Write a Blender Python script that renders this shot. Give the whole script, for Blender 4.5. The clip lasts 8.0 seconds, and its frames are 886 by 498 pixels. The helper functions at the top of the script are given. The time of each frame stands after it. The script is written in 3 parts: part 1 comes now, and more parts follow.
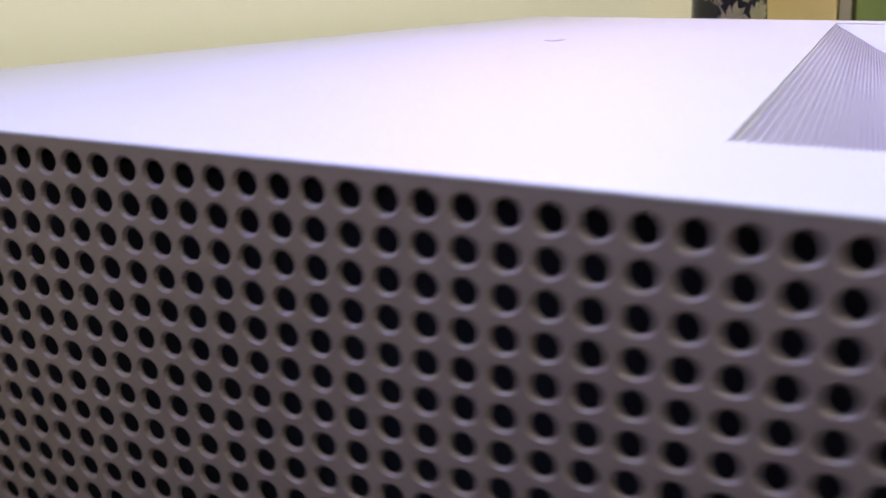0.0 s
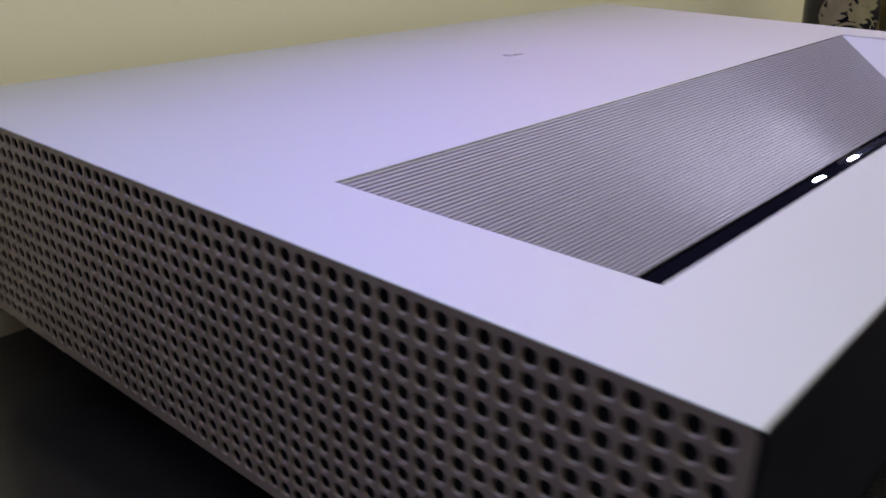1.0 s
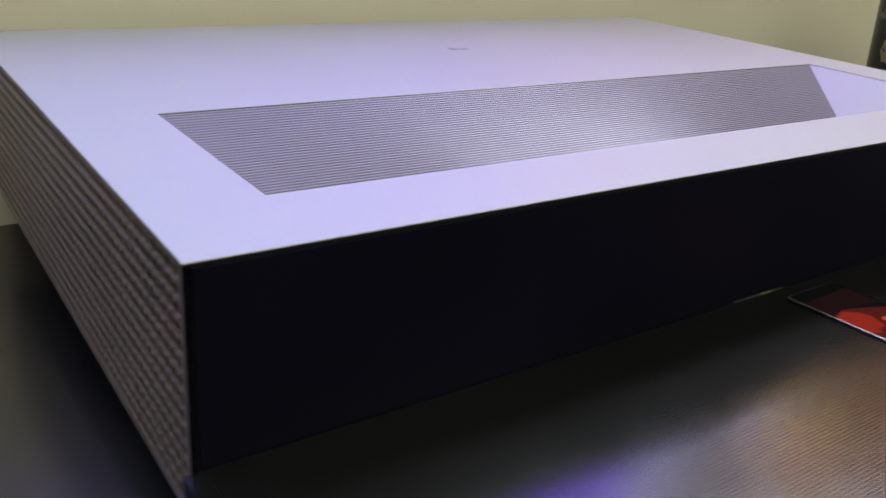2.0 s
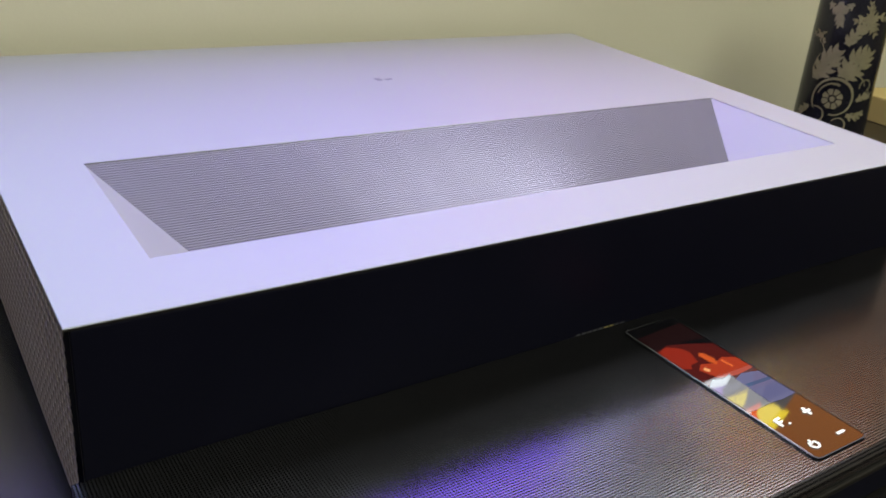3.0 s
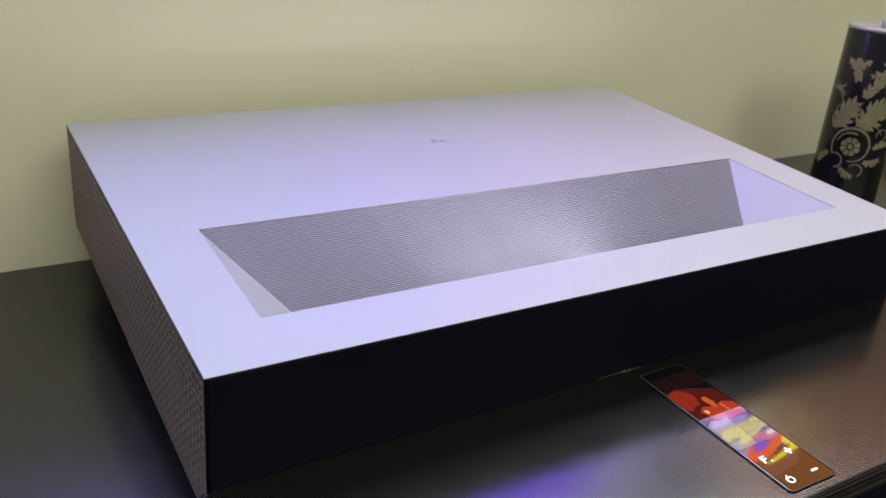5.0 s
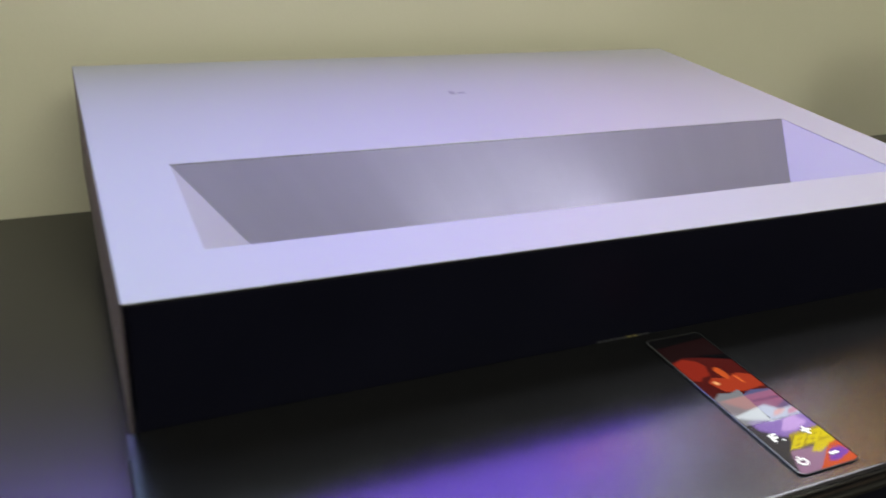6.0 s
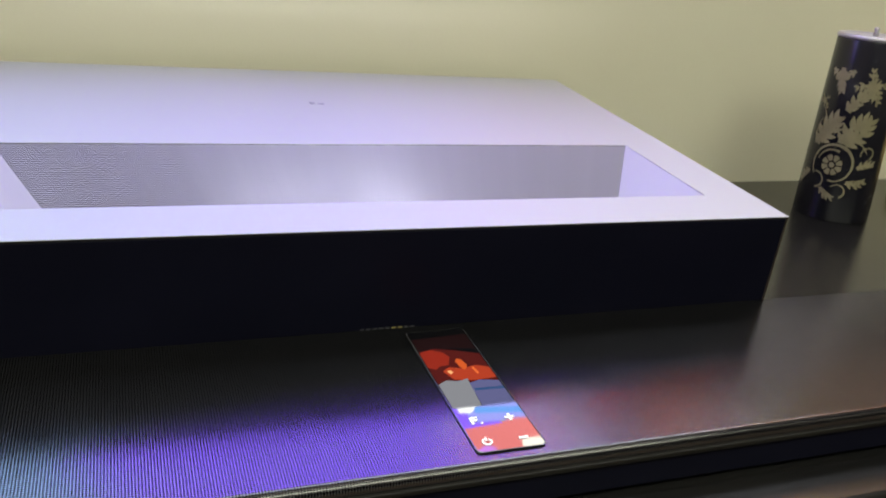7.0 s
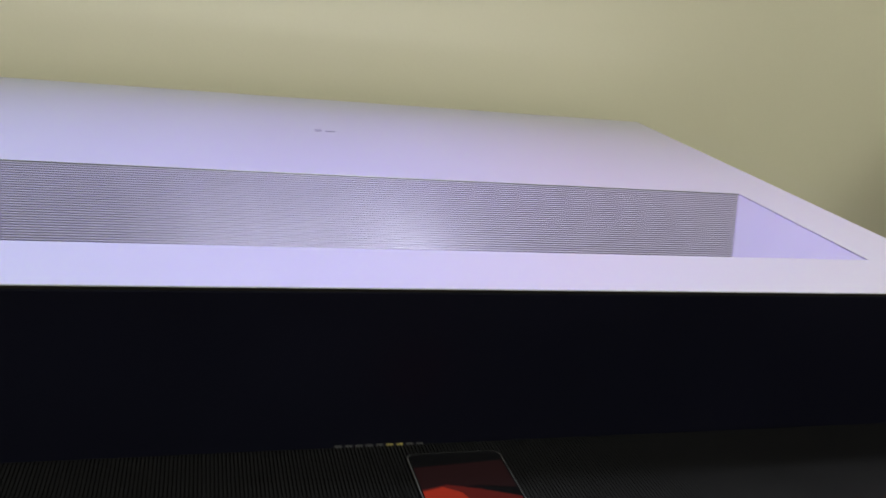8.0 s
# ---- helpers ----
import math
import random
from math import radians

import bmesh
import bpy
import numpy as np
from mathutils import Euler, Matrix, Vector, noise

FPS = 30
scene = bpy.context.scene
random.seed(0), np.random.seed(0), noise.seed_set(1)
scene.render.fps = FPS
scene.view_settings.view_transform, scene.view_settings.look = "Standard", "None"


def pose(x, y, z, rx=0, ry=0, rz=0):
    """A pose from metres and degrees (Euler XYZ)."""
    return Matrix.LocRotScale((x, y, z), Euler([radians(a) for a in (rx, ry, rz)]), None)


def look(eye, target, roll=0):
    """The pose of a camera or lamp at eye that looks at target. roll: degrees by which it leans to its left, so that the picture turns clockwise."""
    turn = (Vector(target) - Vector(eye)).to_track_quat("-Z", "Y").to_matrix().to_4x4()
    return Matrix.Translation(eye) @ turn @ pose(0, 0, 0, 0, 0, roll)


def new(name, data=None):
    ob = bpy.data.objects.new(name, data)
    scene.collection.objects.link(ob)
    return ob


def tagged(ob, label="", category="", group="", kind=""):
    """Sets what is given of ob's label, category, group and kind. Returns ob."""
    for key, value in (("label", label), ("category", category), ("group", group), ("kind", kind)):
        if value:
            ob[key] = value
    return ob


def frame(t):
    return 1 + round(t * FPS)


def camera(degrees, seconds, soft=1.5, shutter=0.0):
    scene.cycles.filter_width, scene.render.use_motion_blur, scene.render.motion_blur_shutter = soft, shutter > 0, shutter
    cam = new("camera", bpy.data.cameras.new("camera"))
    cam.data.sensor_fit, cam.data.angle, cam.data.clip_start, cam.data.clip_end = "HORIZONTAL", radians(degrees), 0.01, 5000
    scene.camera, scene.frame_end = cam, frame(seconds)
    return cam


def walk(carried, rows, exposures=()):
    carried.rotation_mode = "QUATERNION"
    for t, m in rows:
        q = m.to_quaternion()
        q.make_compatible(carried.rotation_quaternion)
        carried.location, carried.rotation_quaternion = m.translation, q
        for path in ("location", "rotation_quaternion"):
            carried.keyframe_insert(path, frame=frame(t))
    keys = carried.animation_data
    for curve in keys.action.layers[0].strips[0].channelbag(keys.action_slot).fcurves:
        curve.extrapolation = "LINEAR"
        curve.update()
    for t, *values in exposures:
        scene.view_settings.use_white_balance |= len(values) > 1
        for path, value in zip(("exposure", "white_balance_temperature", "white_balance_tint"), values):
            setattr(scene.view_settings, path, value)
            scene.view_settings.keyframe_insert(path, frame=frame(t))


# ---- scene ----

# ---------------------------------------------------------------- camera
cam = camera(54.6, 8.0, soft=1.5, shutter=0.4)
cam.data.dof.use_dof = True
cam.data.dof.focus_distance = .30
cam.data.dof.aperture_fstop = 50

# the projector leans: its rear stands higher than its front. The camera's rows are told in the projector's own frame.
LEAN = math.degrees(math.atan(.0658))
LEANING = pose(0, 0, 0, LEAN, 0, 0)


def row(t, x, y, z, yaw, pitch, roll):
    a, p = radians(yaw), radians(pitch)
    way = Vector((-math.sin(a) * math.cos(p), math.cos(a) * math.cos(p), math.sin(p)))
    eye = Vector((x, y, z))
    return t, LEANING @ look(eye, eye + way, roll)


walk(cam, [
    row(0.0, -0.1002, 0.1351, 0.0922, -64.36, -17.42, -0.28),
    row(0.5, -0.1274, 0.0504, 0.1318, -56.73, -21.17, 0.69),
    row(1.0, -0.1268, -0.0390, 0.1496, -48.92, -22.33, 0.81),
    row(1.3, -0.1154, -0.1013, 0.1555, -44.11, -22.60, 1.22),
    row(1.5, -0.0991, -0.1327, 0.1545, -41.03, -22.52, 1.87),
    row(2.0, -0.0650, -0.2062, 0.1636, -36.03, -22.77, 4.25),
    row(2.2, -0.0486, -0.2263, 0.1693, -35.68, -23.45, 5.65),
    row(3.3, -0.0408, -0.2864, 0.2544, -35.87, -26.30, 6.06),
    row(3.5, -0.0515, -0.2941, 0.2631, -36.06, -26.66, 6.22),
    row(4.0, -0.0828, -0.3077, 0.2872, -34.77, -27.72, 6.02),
    row(4.5, -0.0902, -0.3246, 0.3054, -33.75, -26.74, 5.99),
    row(5.8, -0.0500, -0.3246, 0.2779, -28.59, -26.53, 5.66),
    row(6.0, -0.0136, -0.3308, 0.2597, -25.93, -26.81, 4.81),
    row(6.5, 0.0998, -0.4199, 0.2530, -22.98, -26.19, 5.14),
    row(7.0, 0.1200, -0.4311, 0.2624, -22.24, -24.29, 6.94),
    row(7.5, 0.1656, -0.3548, 0.2204, -20.94, -21.20, 6.99),
    row(8.0, 0.1975, -0.2803, 0.1838, -16.87, -19.20, 6.76),
], exposures=[(0.0, 0.78, 6300, 13), (0.3, 0.36, 6350, 15), (0.6, -0.04, 6450, 14), (1.0, -0.12, 6500, 10), (3.3, 0.07, 6500, 6), (4.5, 0.08, 6500, 6), (6.0, -0.05, 6500, 6), (7.0, 0.22, 6500, 6), (7.5, 0.15, 6500, 6), (8.0, -0.02, 6500, 6)])

# ---------------------------------------------------------------- plan
W, D, H0, BOT = .55, .3680, .0677, -.0200        # projector body, in its own frame
XL, XR, RF, RB = .0415, .5089, .0411, .1529      # recess in the top
FXL, FXR, FY, FZ = .0831, .4694, .0868, .0313     # foot of the ribbed slope
TABLE = -.034
WALL = .392


def top_z(y):
    return H0


# ---------------------------------------------------------------- world and light
world = bpy.data.worlds.new("room_dark")
scene.world = world
world.use_nodes = True
world.node_tree.nodes["Background"].inputs[0].default_value = (.02, .02, .022, 1)
world.node_tree.nodes["Background"].inputs[1].default_value = .3


def area_lamp(name, eye, target, sx, sy, watts, colour):
    d = bpy.data.lights.new(name, "AREA")
    d.shape, d.size, d.size_y, d.energy, d.color = "RECTANGLE", sx, sy, watts, colour
    ob = new(name, d)
    ob.matrix_world = look(eye, target)
    return ob


ROOM_LAMP_W = 84.0
PICTURE_GLOW = 8.0
area_lamp("ceiling_lamp_light", (.35, -1.15, 2.06), (.35, .1, .1), 3.2, 1.5, ROOM_LAMP_W, (.95, .955, .785))


# ---------------------------------------------------------------- materials
def material(name, colour, rough=.5, metal=0.0, spec=.5):
    m = bpy.data.materials.new(name)
    m.use_nodes = True
    b = m.node_tree.nodes["Principled BSDF"]
    b.inputs["Base Color"].default_value = (*colour, 1)
    b.inputs["Roughness"].default_value = rough
    b.inputs["Metallic"].default_value = metal
    b.inputs["Specular IOR Level"].default_value = spec
    return m, m.node_tree.nodes, m.node_tree.links, b


def surface(name, c1, c2, scale, rough=(.4, .5), metal=0.0, spec=.5, bump=.0, bump_scale=400, fine=900):
    """A surface with wide stains, fine grain in colour and roughness, and a fine relief."""
    m, n, l, b = material(name, c1, rough[0], metal, spec)
    co = n.new("ShaderNodeTexCoord")
    big = n.new("ShaderNodeTexNoise")
    big.inputs["Scale"].default_value = scale
    big.inputs["Detail"].default_value = 4
    small = n.new("ShaderNodeTexNoise")
    small.inputs["Scale"].default_value = fine
    small.inputs["Detail"].default_value = 2
    add = n.new("ShaderNodeMath")
    add.operation = "MULTIPLY_ADD"
    add.inputs[1].default_value = .35
    for t in (big, small):
        l.new(co.outputs["Object"], t.inputs["Vector"])
    l.new(small.outputs["Fac"], add.inputs[0])
    l.new(big.outputs["Fac"], add.inputs[2])
    ramp = n.new("ShaderNodeValToRGB")
    ramp.color_ramp.elements[0].position, ramp.color_ramp.elements[1].position = .35, .95
    ramp.color_ramp.elements[0].color, ramp.color_ramp.elements[1].color = (*c1, 1), (*c2, 1)
    l.new(add.outputs[0], ramp.inputs["Fac"])
    l.new(ramp.outputs["Color"], b.inputs["Base Color"])
    mr = n.new("ShaderNodeMapRange")
    mr.inputs["From Min"].default_value, mr.inputs["From Max"].default_value = .4, .9
    mr.inputs["To Min"].default_value, mr.inputs["To Max"].default_value = rough
    l.new(add.outputs[0], mr.inputs["Value"])
    l.new(mr.outputs["Result"], b.inputs["Roughness"])
    if bump:
        t = n.new("ShaderNodeTexNoise")
        t.inputs["Scale"].default_value, t.inputs["Detail"].default_value = bump_scale, 3
        l.new(co.outputs["Object"], t.inputs["Vector"])
        bp = n.new("ShaderNodeBump")
        bp.inputs["Strength"].default_value, bp.inputs["Distance"].default_value = bump, .0004
        l.new(t.outputs["Fac"], bp.inputs["Height"])
        l.new(bp.outputs["Normal"], b.inputs["Normal"])
    return m


def glowing(name, colour, strength):
    m = bpy.data.materials.new(name)
    m.use_nodes = True
    n, l = m.node_tree.nodes, m.node_tree.links
    n.clear()
    e, o = n.new("ShaderNodeEmission"), n.new("ShaderNodeOutputMaterial")
    e.inputs["Color"].default_value, e.inputs["Strength"].default_value = (*colour, 1), strength
    l.new(e.outputs[0], o.inputs["Surface"])
    return m


def mesh_cloth(name):
    """Black speaker cloth: a fine weave of satin threads with darker pores between, about 2 mm apart."""
    m, n, l, b = material(name, (.008, .008, .009), .30, 0, .6)
    b.inputs["IOR"].default_value = 1.95
    co = n.new("ShaderNodeTexCoord")
    sep = n.new("ShaderNodeSeparateXYZ")
    l.new(co.outputs["Object"], sep.inputs[0])
    waves = []
    for axis, step in (("X", .00140), ("Y", .00140)):
        mu = n.new("ShaderNodeMath")
        mu.operation = "MULTIPLY"
        mu.inputs[1].default_value = 2 * math.pi / step
        l.new(sep.outputs[axis], mu.inputs[0])
        si = n.new("ShaderNodeMath")
        si.operation = "COSINE"
        l.new(mu.outputs[0], si.inputs[0])
        waves.append(si)
    su = n.new("ShaderNodeMath")
    su.operation = "ADD"
    l.new(waves[0].outputs[0], su.inputs[0])
    l.new(waves[1].outputs[0], su.inputs[1])
    mr = n.new("ShaderNodeMapRange")
    mr.interpolation_type = "SMOOTHSTEP"
    mr.inputs["From Min"].default_value, mr.inputs["From Max"].default_value = -.65, .3
    l.new(su.outputs[0], mr.inputs["Value"])
    worn = n.new("ShaderNodeTexNoise")
    worn.inputs["Scale"].default_value, worn.inputs["Detail"].default_value = 35, 4
    l.new(co.outputs["Object"], worn.inputs["Vector"])
    wr = n.new("ShaderNodeMapRange")
    wr.inputs["To Min"].default_value, wr.inputs["To Max"].default_value = .17, .24
    l.new(worn.outputs["Fac"], wr.inputs["Value"])
    l.new(wr.outputs["Result"], b.inputs["Roughness"])
    mix = n.new("ShaderNodeMix")
    mix.data_type = "RGBA"
    mix.inputs["A"].default_value, mix.inputs["B"].default_value = (.002, .002, .002, 1), (.008, .008, .009, 1)
    l.new(mr.outputs["Result"], mix.inputs["Factor"])
    l.new(mix.outputs["Result"], b.inputs["Base Color"])
    sp = n.new("ShaderNodeMapRange")
    sp.inputs["To Min"].default_value, sp.inputs["To Max"].default_value = .0, .53
    l.new(mr.outputs["Result"], sp.inputs["Value"])
    l.new(sp.outputs["Result"], b.inputs["Specular IOR Level"])
    bp = n.new("ShaderNodeBump")
    bp.inputs["Strength"].default_value, bp.inputs["Distance"].default_value = .02, .0002
    l.new(mr.outputs["Result"], bp.inputs["Height"])
    l.new(bp.outputs["Normal"], b.inputs["Normal"])
    return m


M_TOP = surface("satin_white_metal", (.345, .355, .345), (.375, .385, .375), 6, (.52, .60), .25, .5, .03, 1500)
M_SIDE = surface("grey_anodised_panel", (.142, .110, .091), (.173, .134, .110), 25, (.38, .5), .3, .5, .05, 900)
M_BLACK = surface("black_satin_plastic", (.0032, .0034, .008), (.005, .0052, .012), 14, (.34, .42), 0, .08, .02, 1200)
M_INNER = surface("matt_black_inside", (.009, .010, .012), (.013, .014, .016), 20, (.8, .9), 0, .1)
M_RIB = surface("grey_ribbed_plastic", (.232, .218, .282), (.264, .248, .318), 20, (.46, .54), .2, .5, .03, 900)
M_CHEEK = surface("smooth_white_plastic", (.345, .355, .345), (.375, .385, .375), 12, (.5, .56), .2, .5, .02, 900)
M_CLOTH = mesh_cloth("black_speaker_cloth")
M_TRIM = surface("brown_black_trim", (.008, .0076, .0065), (.013, .012, .010), 30, (.4, .5), .2, .3)
M_TABLE = surface("black_lacquered_wood", (.006, .006, .0065), (.011, .0105, .010), 5, (.19, .26), 0, .75, .02, 500, 300)
M_TABLE_EDGE = surface("dark_red_brown_edge", (.03, .018, .02), (.045, .028, .03), 9, (.3, .4), 0, .5)
M_WALL = surface("beige_wall_paint", (.60, .57, .45), (.64, .61, .48), 2.2, (.6, .72), 0, .3, .25, 260, 500)
M_ROOM = surface("dull_room_paint", (.27, .23, .19), (.31, .265, .215), 1.5, (.7, .8), 0, .3)
M_REAR = surface("white_rear_wall_paint", (.38, .37, .33), (.42, .41, .37), 1.5, (.7, .8), 0, .2)
M_FLOOR = surface("brown_floor_boards", (.12, .08, .05), (.17, .11, .07), 3, (.4, .5), 0, .4)
M_GLASS, _n, _l, _b = material("black_touch_glass", (.004, .004, .005), .03, 0, .5)
_b.inputs["IOR"].default_value = 1.84
M_GLASS_EDGE, _n, _l, _b = material("polished_glass_edge", (.10, .10, .11), .2, .3, .6)
M_WINDOW, _n, _l, _b = material("dark_lens_glass", (.004, .004, .006), .3, 0, 0.0)
M_LENS = glowing("lit_projection_lens", (.9, .93, 1.0), 620)
M_ICON = glowing("lit_white_icon", (1, 1, 1), 1.6)
M_MARK, _n, _l, _b = material("grey_print", (.20, .20, .22), .5)
M_DIM, _n, _l, _b = material("faint_print", (.05, .05, .055), .5)
M_PRINT, _n, _l, _b = material("pale_gold_print", (.30, .25, .08), .4)
M_VASE = surface("black_lacquered_tin", (.006, .006, .010), (.010, .010, .015), 30, (.18, .28), 0, .5, .03, 300)
M_ORNAMENT = surface("dull_gold_print", (.17, .15, .085), (.28, .25, .15), 60, (.4, .5), .2, .4)
M_LID = surface("pale_satin_lid", (.35, .34, .37), (.42, .41, .44), 30, (.25, .35), .4, .5)
M_BOX = surface("tan_cardboard", (.42, .33, .13), (.50, .39, .16), 15, (.7, .8), 0, .2, .1, 300)
M_LAMP = glowing("lamp_diffuser", (1, .92, .78), 1.2)
M_LAMP_FRAME = surface("white_lamp_frame", (.7, .7, .68), (.75, .75, .73), 8)


# ---------------------------------------------------------------- mesh helpers
def link(name, verts, faces, mat, parent=None, label="", smooth=False):
    me = bpy.data.meshes.new(name)
    me.from_pydata([tuple(v) for v in verts], [], faces)
    bm = bmesh.new()
    bm.from_mesh(me)
    bmesh.ops.recalc_face_normals(bm, faces=bm.faces)
    bm.to_mesh(me)
    bm.free()
    me.materials.append(mat)
    if smooth:
        for p in me.polygons:
            p.use_smooth = True
    ob = new(name, me)
    ob.parent = parent
    if label:
        tagged(ob, label)
    return ob


def part(name, bm, mat, parent=None, label="", smooth=False):
    me = bpy.data.meshes.new(name)
    bmesh.ops.recalc_face_normals(bm, faces=bm.faces)
    bm.to_mesh(me)
    bm.free()
    me.materials.append(mat)
    if smooth:
        for p in me.polygons:
            p.use_smooth = True
    ob = new(name, me)
    ob.parent = parent
    if label:
        tagged(ob, label)
    return ob


def box_bm(x0, x1, y0, y1, z0, z1, bevel=0.0, seg=2):
    bm = bmesh.new()
    bmesh.ops.create_cube(bm, size=1)
    for v in bm.verts:
        v.co = Vector(((x0 + x1) / 2 + v.co.x * (x1 - x0), (y0 + y1) / 2 + v.co.y * (y1 - y0), (z0 + z1) / 2 + v.co.z * (z1 - z0)))
    if bevel:
        bmesh.ops.bevel(bm, geom=bm.edges[:], offset=bevel, segments=seg, affect="EDGES", profile=.5)
    return bm


def prism_bm(outline, axis, a0, a1, bevel=0.0):
    """An outline of pairs, drawn out along an axis: x takes (y, z), y takes (x, z), z takes (x, y)."""
    bm = bmesh.new()

    def at(p, a):
        return {"x": (a, p[0], p[1]), "y": (p[0], a, p[1]), "z": (p[0], p[1], a)}[axis]
    lo = [bm.verts.new(at(p, a0)) for p in outline]
    hi = [bm.verts.new(at(p, a1)) for p in outline]
    bm.faces.new(lo)
    bm.faces.new(hi)
    for i in range(len(outline)):
        j = (i + 1) % len(outline)
        bm.faces.new((lo[i], lo[j], hi[j], hi[i]))
    bmesh.ops.recalc_face_normals(bm, faces=bm.faces)
    if bevel:
        bmesh.ops.bevel(bm, geom=bm.edges[:], offset=bevel, segments=2, affect="EDGES", profile=.5)
    return bm


def thing(name, at, label, category, group="", kind=""):
    ob = new(name)
    ob.location = at
    return tagged(ob, label, category, group, kind)


# ---------------------------------------------------------------- the room
X0, X1, Y0, Y1, Z0, Z1 = -2.2, 2.9, -3.2, WALL, -.60, 2.15


def slab(name, x0, x1, y0, y1, z0, z1, mat, label, category):
    return tagged(part(name, box_bm(x0, x1, y0, y1, z0, z1), mat), label, category, kind="structure")


slab("wall_north", X0, X1, WALL, WALL + .12, Z0, Z1, M_WALL, "beige painted wall behind the projector", "wall")
slab("wall_west", X0 - .12, X0, Y0, WALL + .12, Z0, Z1, M_ROOM, "plain painted side wall", "wall")
slab("wall_east", X1, X1 + .12, Y0, WALL + .12, Z0, Z1, M_ROOM, "plain painted side wall of the room", "wall")
slab("wall_south", X0 - .12, X1 + .12, Y0 - .12, Y0, Z0, Z1, M_REAR, "plain painted rear wall", "wall")
slab("floor", X0 - .12, X1 + .12, Y0 - .12, WALL + .12, Z0 - .1, Z0, M_FLOOR, "brown wooden floor of the room", "floor")
slab("ceiling", X0 - .12, X1 + .12, Y0 - .12, WALL + .12, Z1, Z1 + .1, M_ROOM, "plain painted ceiling", "ceiling")

lamp = thing("ceiling_lamp", (.35, -1.18, Z1), "white rectangular ceiling lamp with a lit diffuser", "lamp")
part("frame", box_bm(-1.64, 1.64, -.79, .79, -.05, 0, .006), M_LAMP_FRAME, lamp)
part("diffuser", box_bm(-1.6, 1.6, -.75, .75, -.056, -.0505), M_LAMP, lamp, "lit opal diffuser")


# ---------------------------------------------------------------- projected picture
def projected_picture():
    x0, x1, z0, z1 = -.80, 1.62, .255, 1.45
    pic = thing("projected_picture", (0, WALL - .004, z0), "bright violet and blue film picture projected on the wall", "picture")

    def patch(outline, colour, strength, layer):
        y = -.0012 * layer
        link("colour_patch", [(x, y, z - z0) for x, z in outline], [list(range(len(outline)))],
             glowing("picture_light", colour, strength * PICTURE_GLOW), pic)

    def oval(cx, cz, rx, rz, turn=0, n=28, wob=.12):
        out = []
        for i in range(n):
            a = 2 * math.pi * i / n
            k = 1 + wob * math.sin(3 * a + cx * 9) + wob * .6 * math.sin(5 * a + cz * 7)
            u, v = rx * k * math.cos(a), rz * k * math.sin(a)
            c, s = math.cos(turn), math.sin(turn)
            out.append((cx + u * c - v * s, cz + u * s + v * c))
        return out
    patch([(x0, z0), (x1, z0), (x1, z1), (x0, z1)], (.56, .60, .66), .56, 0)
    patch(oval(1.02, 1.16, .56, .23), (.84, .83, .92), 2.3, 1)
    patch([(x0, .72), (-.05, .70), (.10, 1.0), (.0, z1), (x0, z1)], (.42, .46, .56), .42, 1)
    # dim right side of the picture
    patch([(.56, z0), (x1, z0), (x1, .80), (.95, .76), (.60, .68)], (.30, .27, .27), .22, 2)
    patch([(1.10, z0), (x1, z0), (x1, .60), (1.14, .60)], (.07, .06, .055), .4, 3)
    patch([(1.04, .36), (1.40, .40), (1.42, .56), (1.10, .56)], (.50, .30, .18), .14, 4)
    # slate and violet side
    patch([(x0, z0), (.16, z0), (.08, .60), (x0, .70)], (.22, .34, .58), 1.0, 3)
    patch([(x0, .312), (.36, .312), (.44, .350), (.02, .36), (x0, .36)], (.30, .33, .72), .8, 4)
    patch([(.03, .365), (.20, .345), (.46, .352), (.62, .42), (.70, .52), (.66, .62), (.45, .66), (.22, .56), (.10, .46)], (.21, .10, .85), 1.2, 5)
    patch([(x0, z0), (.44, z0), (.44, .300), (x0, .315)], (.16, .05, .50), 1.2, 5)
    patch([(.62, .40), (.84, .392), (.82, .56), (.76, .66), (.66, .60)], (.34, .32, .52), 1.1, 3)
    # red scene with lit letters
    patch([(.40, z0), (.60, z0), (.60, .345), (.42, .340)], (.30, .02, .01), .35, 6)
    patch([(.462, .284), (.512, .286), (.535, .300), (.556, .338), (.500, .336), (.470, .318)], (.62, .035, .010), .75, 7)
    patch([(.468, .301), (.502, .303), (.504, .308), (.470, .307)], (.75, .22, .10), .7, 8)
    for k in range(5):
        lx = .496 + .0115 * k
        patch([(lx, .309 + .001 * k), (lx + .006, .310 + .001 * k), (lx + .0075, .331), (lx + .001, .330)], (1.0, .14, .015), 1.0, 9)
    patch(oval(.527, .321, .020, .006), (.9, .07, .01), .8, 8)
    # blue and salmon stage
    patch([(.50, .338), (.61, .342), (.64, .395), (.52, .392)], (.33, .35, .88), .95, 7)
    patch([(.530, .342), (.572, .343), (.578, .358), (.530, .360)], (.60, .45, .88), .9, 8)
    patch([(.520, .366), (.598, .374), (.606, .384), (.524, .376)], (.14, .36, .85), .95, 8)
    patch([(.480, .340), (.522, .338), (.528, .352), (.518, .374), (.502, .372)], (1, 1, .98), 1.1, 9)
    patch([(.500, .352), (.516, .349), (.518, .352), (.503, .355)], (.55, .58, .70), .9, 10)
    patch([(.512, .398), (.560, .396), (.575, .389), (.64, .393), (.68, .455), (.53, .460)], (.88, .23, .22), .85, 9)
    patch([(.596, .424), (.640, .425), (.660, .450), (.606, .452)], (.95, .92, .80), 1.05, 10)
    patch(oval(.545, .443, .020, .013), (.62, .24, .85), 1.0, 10)
